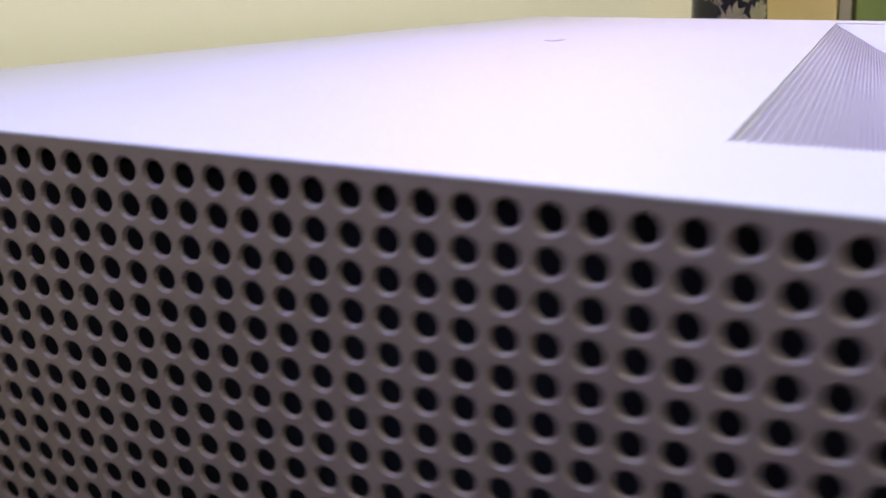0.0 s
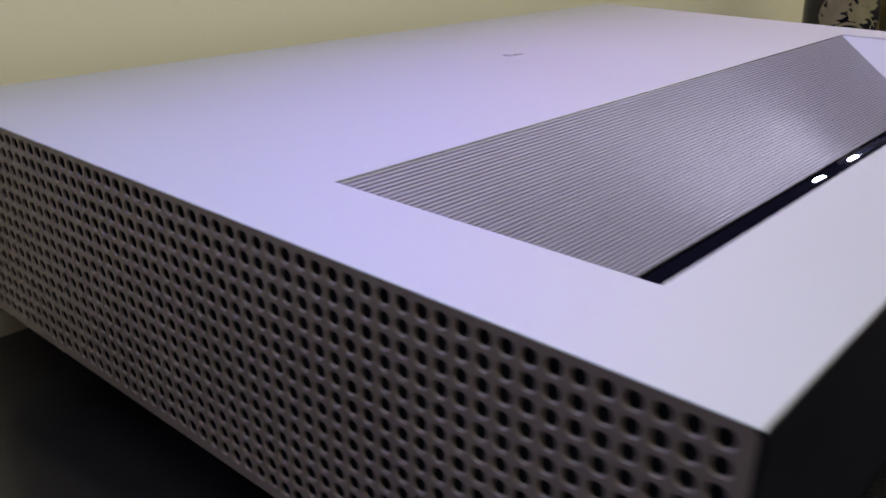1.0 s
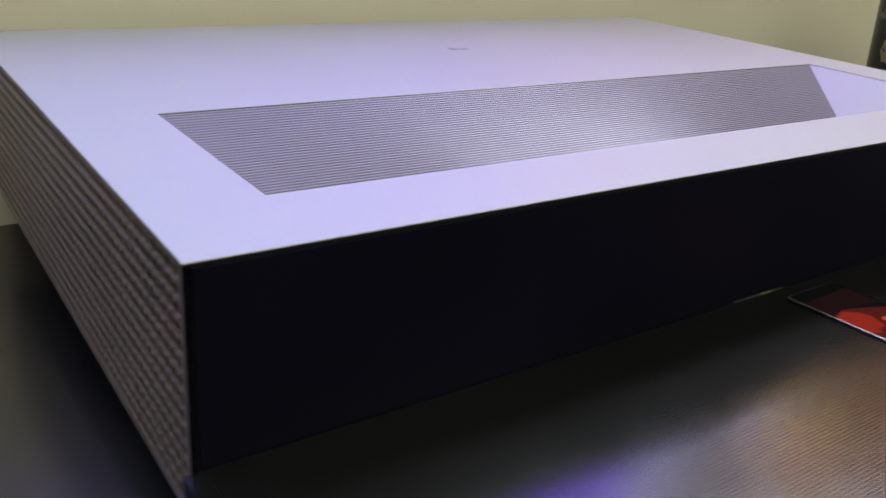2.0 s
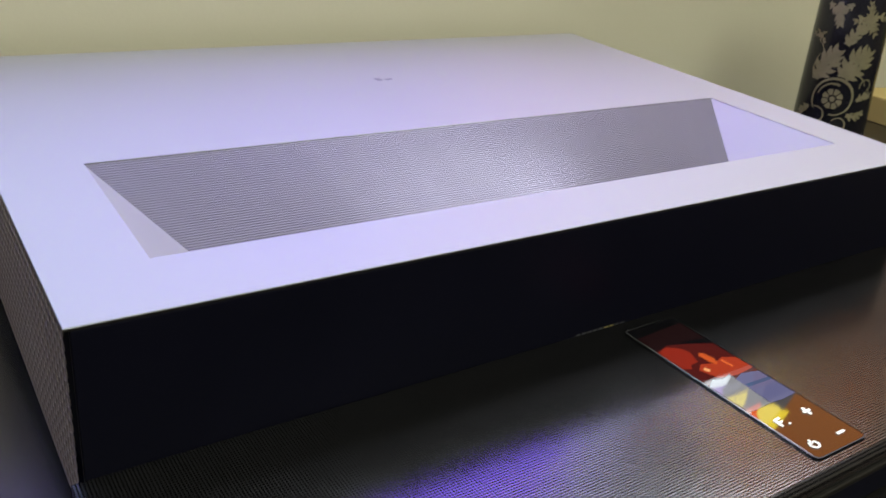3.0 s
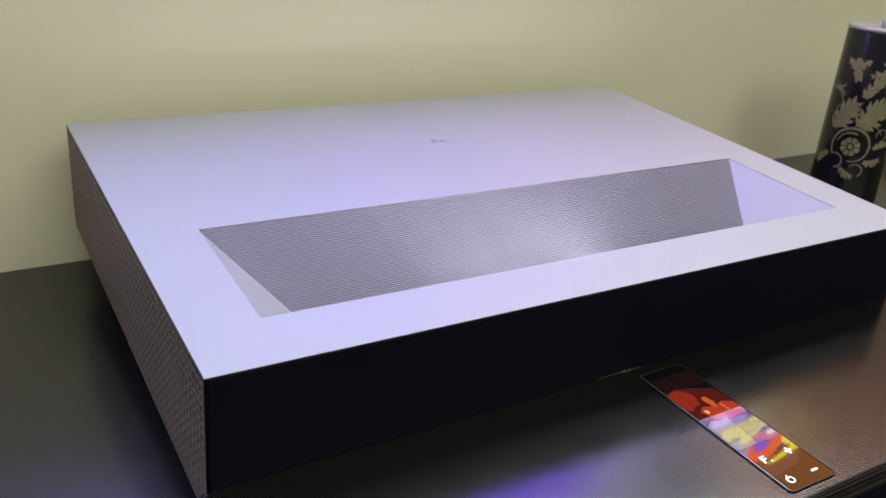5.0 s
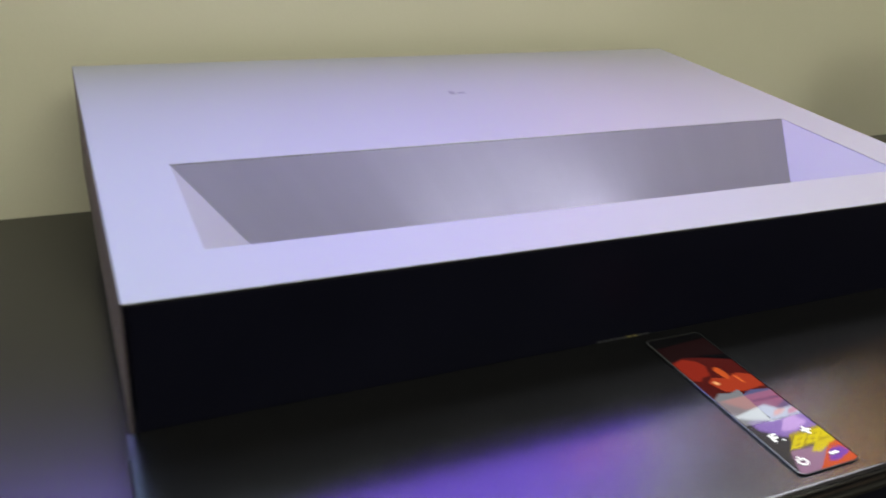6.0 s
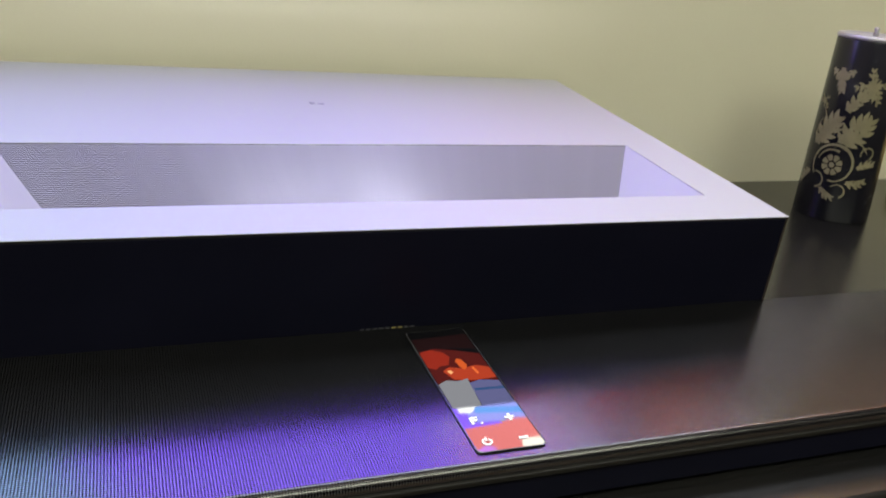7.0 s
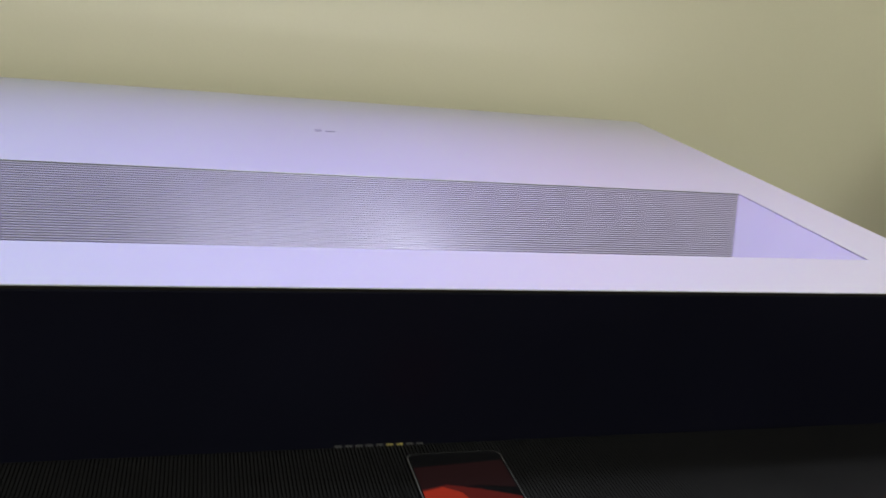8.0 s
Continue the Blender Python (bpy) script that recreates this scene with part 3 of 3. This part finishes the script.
# ---------------------------------------------------------------- tin with ornament
def ornamental_tin():
    cx, cy, R_, H_ = .864, .262, .0395, .197
    TAPER = .0035
    tin = thing("ornamental_tin", (cx, cy, TABLE), "tall black round tin with dull gold scroll ornament", "tin")

    def turned(name, prof, mat, label="", n=64):
        bm = bmesh.new()
        rings = [[bm.verts.new((r * math.cos(2 * math.pi * i / n), r * math.sin(2 * math.pi * i / n), z)) for i in range(n)] for r, z in prof]
        for a, b in zip(rings, rings[1:]):
            for i in range(n):
                j = (i + 1) % n
                bm.faces.new((a[i], a[j], b[j], b[i]))
        bm.faces.new(rings[0])
        bm.faces.new(rings[-1])
        return part(name, bm, mat, tin, label, True)
    turned("body", [(R_ - .001, 0), (R_, .0015), (R_ - TAPER, H_ - .006), (R_ - TAPER - .0004, H_ - .0045)], M_VASE)
    turned("lid", [(R_ - TAPER + d, h) for d, h in ((.0006, H_ - .0044), (.0006, H_ - .0012), (-.001, H_), (-.004, H_), (-.005, H_ - .001), (-.032, H_ - .001))], M_LID, "pale satin lid")
    turned("knob", [(.003, H_ - .0009), (.002, H_ + .004), (.0032, H_ + .006), (.0015, H_ + .008)], M_LID, "", 16)

    # ornament, drawn flat (u round the tin, v up) and bent round it
    def bent(name, polys, label="dull gold ornament"):
        bm = bmesh.new()
        for poly in polys:
            vs = []
            for u, v in poly:
                a = radians(209) + u / R_
                rr = R_ - TAPER * v / H_ + .0004
                vs.append(bm.verts.new((rr * math.cos(a), rr * math.sin(a), v)))
            bm.faces.new(vs)
        bmesh.ops.triangulate(bm, faces=bm.faces[:])
        me = bpy.data.meshes.new(name)
        bm.normal_update()
        for f in bm.faces:
            c = f.calc_center_median()
            if f.normal.dot(Vector((c.x, c.y, 0))) < 0:
                f.normal_flip()
        bm.to_mesh(me)
        bm.free()
        me.materials.append(M_ORNAMENT)
        ob = new(name, me)
        ob.parent = tin
        return ob

    def ribbon(pts, w0, w1):
        polys = []
        n = len(pts)
        side = []
        for i, p in enumerate(pts):
            a, b = pts[max(0, i - 1)], pts[min(n - 1, i + 1)]
            d = Vector((b[0] - a[0], b[1] - a[1])).normalized()
            k = i / (n - 1)
            w = (w0 + (w1 - w0) * k) * .5
            side.append(((p[0] - d.y * w, p[1] + d.x * w), (p[0] + d.y * w, p[1] - d.x * w)))
        for a, b in zip(side, side[1:]):
            polys.append([a[0], b[0], b[1], a[1]])
        return polys

    def arc(cx_, cy_, r0, r1, a0, a1, n=26):
        return [(cx_ + (r0 + (r1 - r0) * i / n) * math.cos(radians(a0 + (a1 - a0) * i / n)), cy_ + (r0 + (r1 - r0) * i / n) * math.sin(radians(a0 + (a1 - a0) * i / n))) for i in range(n + 1)]

    def leaf(x, y, size, turn, bend=.5, lobes=3):
        """An acanthus leaf: a bent midrib with rounded lobes on either side."""
        polys = []
        n = 16
        spine = []
        for i in range(n + 1):
            k = i / n
            a = radians(turn) + bend * 1.4 * k
            px = size * (math.sin(a) - math.sin(radians(turn))) / (bend * 1.4)
            py = -size * (math.cos(a) - math.cos(radians(turn))) / (bend * 1.4)
            spine.append((x + px, y + py, a))
        for (ax, ay, a0), (bx, by, b0), i in zip(spine, spine[1:], range(n)):
            w0 = size * .10 * (1 - i / n) + size * .02
            w1 = size * .10 * (1 - (i + 1) / n) + size * .02
            polys.append([(ax - math.sin(a0) * w0, ay + math.cos(a0) * w0), (bx - math.sin(b0) * w1, by + math.cos(b0) * w1),
                          (bx + math.sin(b0) * w1, by - math.cos(b0) * w1), (ax + math.sin(a0) * w0, ay - math.cos(a0) * w0)])
        for j in range(lobes + 1):
            k = (j + .6) / (lobes + 1.2)
            sx, sy, sa = spine[min(n, int(k * n))]
            ln = size * (.42 - .22 * abs(k - .45))
            for side in (-1, 1):
                d = sa + side * radians(48 - 22 * k)
                ca, sn = math.cos(d), math.sin(d)
                lobe = []
                for q in range(11):
                    f = q / 10
                    w = ln * .21 * math.sin(math.pi * f ** .8) * (1 if q else 0)
                    lobe.append((f * ln, w))
                ring = [(u, w) for u, w in lobe] + [(u, -w) for u, w in reversed(lobe[1:-1])]
                polys.append([(sx + u * ca - w * sn, sy + u * sn + w * ca) for u, w in ring])
        return polys

    def rosette(x, y, r):
        polys = []
        for i in range(8):
            a0 = 2 * math.pi * i / 8
            pts = [(x + r * .42 * math.cos(a0 + .08), y + r * .42 * math.sin(a0 + .08))]
            for k in range(5):
                a = a0 + .06 + (2 * math.pi / 8 - .12) * k / 4
                rr = r * (.92 + .08 * math.sin(math.pi * k / 4))
                pts.append((x + rr * math.cos(a), y + rr * math.sin(a)))
            a = a0 + 2 * math.pi / 8 - .08
            pts.append((x + r * .42 * math.cos(a), y + r * .42 * math.sin(a)))
            polys.append(pts)
        polys.append([(x + r * .27 * math.cos(2 * math.pi * i / 16), y + r * .27 * math.sin(2 * math.pi * i / 16)) for i in range(16)])
        return polys
    ry = .062

    def petals(x, y, size, n, turn):
        """A blown flower: ragged petals that overlap round a small heart."""
        polys = []
        for i in range(n):
            polys += leaf(x, y, size * (.75 + .25 * math.sin(2.3 * i + x * 90)), turn + 360 * i / n, .5 if i % 2 else -.5, 2)
        return polys
    for du in (0, .1178):
        def sh(polys):
            return [[(u + du, v) for u, v in q] for q in polys]
        bent("rosette", sh(rosette(.0, ry, .0112)))
        # stem that winds round the rosette, with the leaves that spring from it
        bent("scroll", sh(ribbon(arc(.001, ry, .0230, .0215, 215, 60), .0014, .0034)))
        bent("scroll", sh(ribbon(arc(.001, ry, .0215, .0170, 60, -95), .0030, .0012)))
        bent("scroll", sh(ribbon(arc(.000, ry + .001, .0165, .0150, 170, 70), .0010, .0026)))
        bent("leaf", sh(leaf(-.024, .080, .038, 84, -.55, 4)))
        bent("leaf", sh(leaf(-.020, .084, .032, 40, .5, 4)))
        bent("leaf", sh(leaf(.004, .086, .036, 80, -.6, 4)))
        bent("leaf", sh(leaf(.008, .086, .036, 28, .6, 4)))
        bent("scroll", sh(ribbon(arc(-.006, .098, .0200, .0260, 150, 215), .0008, .0022)))
        bent("scroll", sh(ribbon(arc(.010, .070, .0210, .0240, 95, 20), .0024, .0010)))
        bent("scroll", sh(ribbon(arc(.034, .078, .0080, .0055, 200, -60), .0012, .0018)))
        # tendrils below
        bent("scroll", sh(ribbon(arc(-.014, .042, .0100, .0070, 110, -80), .0010, .0020)))
        bent("scroll", sh(ribbon(arc(.012, .034, .0090, .0060, 150, -60), .0010, .0020)))
        bent("leaf", sh(leaf(.018, .046, .021, -20, .7, 3)))
        bent("leaf", sh(leaf(-.006, .036, .018, -60, .7, 3)))
        bent("leaf", sh(leaf(-.024, .050, .020, 200, .6, 3)))
        bent("leaf", sh(leaf(.026, .062, .020, 40, -.6, 3)))
        # flower above, hanging sprig beside it
        bent("flower", sh(petals(.022, .149, .021, 7, 20)))
        bent("leaf", sh(leaf(.002, .120, .030, 66, -.4, 4)))
        bent("leaf", sh(leaf(.014, .134, .014, 20, .5, 2)))
        bent("leaf", sh(leaf(-.027, .161, .019, -48, .4, 3)))
        bent("leaf", sh(leaf(0, .162, .018, -132, -.4, 3)))
        bent("leaf", sh(leaf(-.014, .163, .024, -88, .2, 4)))
        bent("flower", sh(petals(-.030, .126, .013, 5, 50)))
        bent("scroll", sh(ribbon(arc(-.036, .104, .0130, .0180, -50, 60), .0022, .0010)))
    return tin


ornamental_tin()


# ---------------------------------------------------------------- cardboard box
def cardboard_box():
    b = thing("cardboard_box", (1.14, .28, TABLE), "small tan cardboard box on the cabinet", "box")
    b.rotation_euler = (0, 0, radians(-14))
    part("body", box_bm(-.10, .10, -.06, .06, 0, .031, .0012), M_BOX, b)
    part("lid_flap", box_bm(-.10, .10, -.06, -.001, .0312, .0324, .0004), M_BOX, b)
    part("lid_flap", box_bm(-.10, .10, .001, .06, .0312, .0324, .0004), M_BOX, b)
    return b


cardboard_box()


# ---------------------------------------------------------------- boxes at the far end of the cabinet
def far_box(name, at, turn, sx, sy, sz, mat, label):
    b = thing(name, at, label, "box")
    b.rotation_euler = (0, 0, radians(turn))
    part("body", box_bm(-sx, sx, -sy, sy, 0, sz, .002), mat, b)
    part("lid", box_bm(-sx - .001, sx + .001, -sy - .001, sy + .001, sz + .0003, sz + .012, .002), mat, b)
    return b


M_DARK_BOX = surface("black_card", (.012, .012, .014), (.02, .02, .022), 18, (.5, .6), 0, .3)
M_GREEN_BOX = surface("olive_green_card", (.10, .14, .03), (.15, .19, .05), 12, (.6, .7), 0, .3)
far_box("storage_box", (1.50, .270, TABLE), 0, .08, .092, .20, M_BOX, "tall tan cardboard storage box against the wall")
far_box("flat_box", (1.265, .120, TABLE), -6, .05, .09, .046, M_DARK_BOX, "flat black card box on the cabinet")
far_box("green_box", (1.52, .060, TABLE), 4, .07, .095, .17, M_GREEN_BOX, "olive green card box on the cabinet")
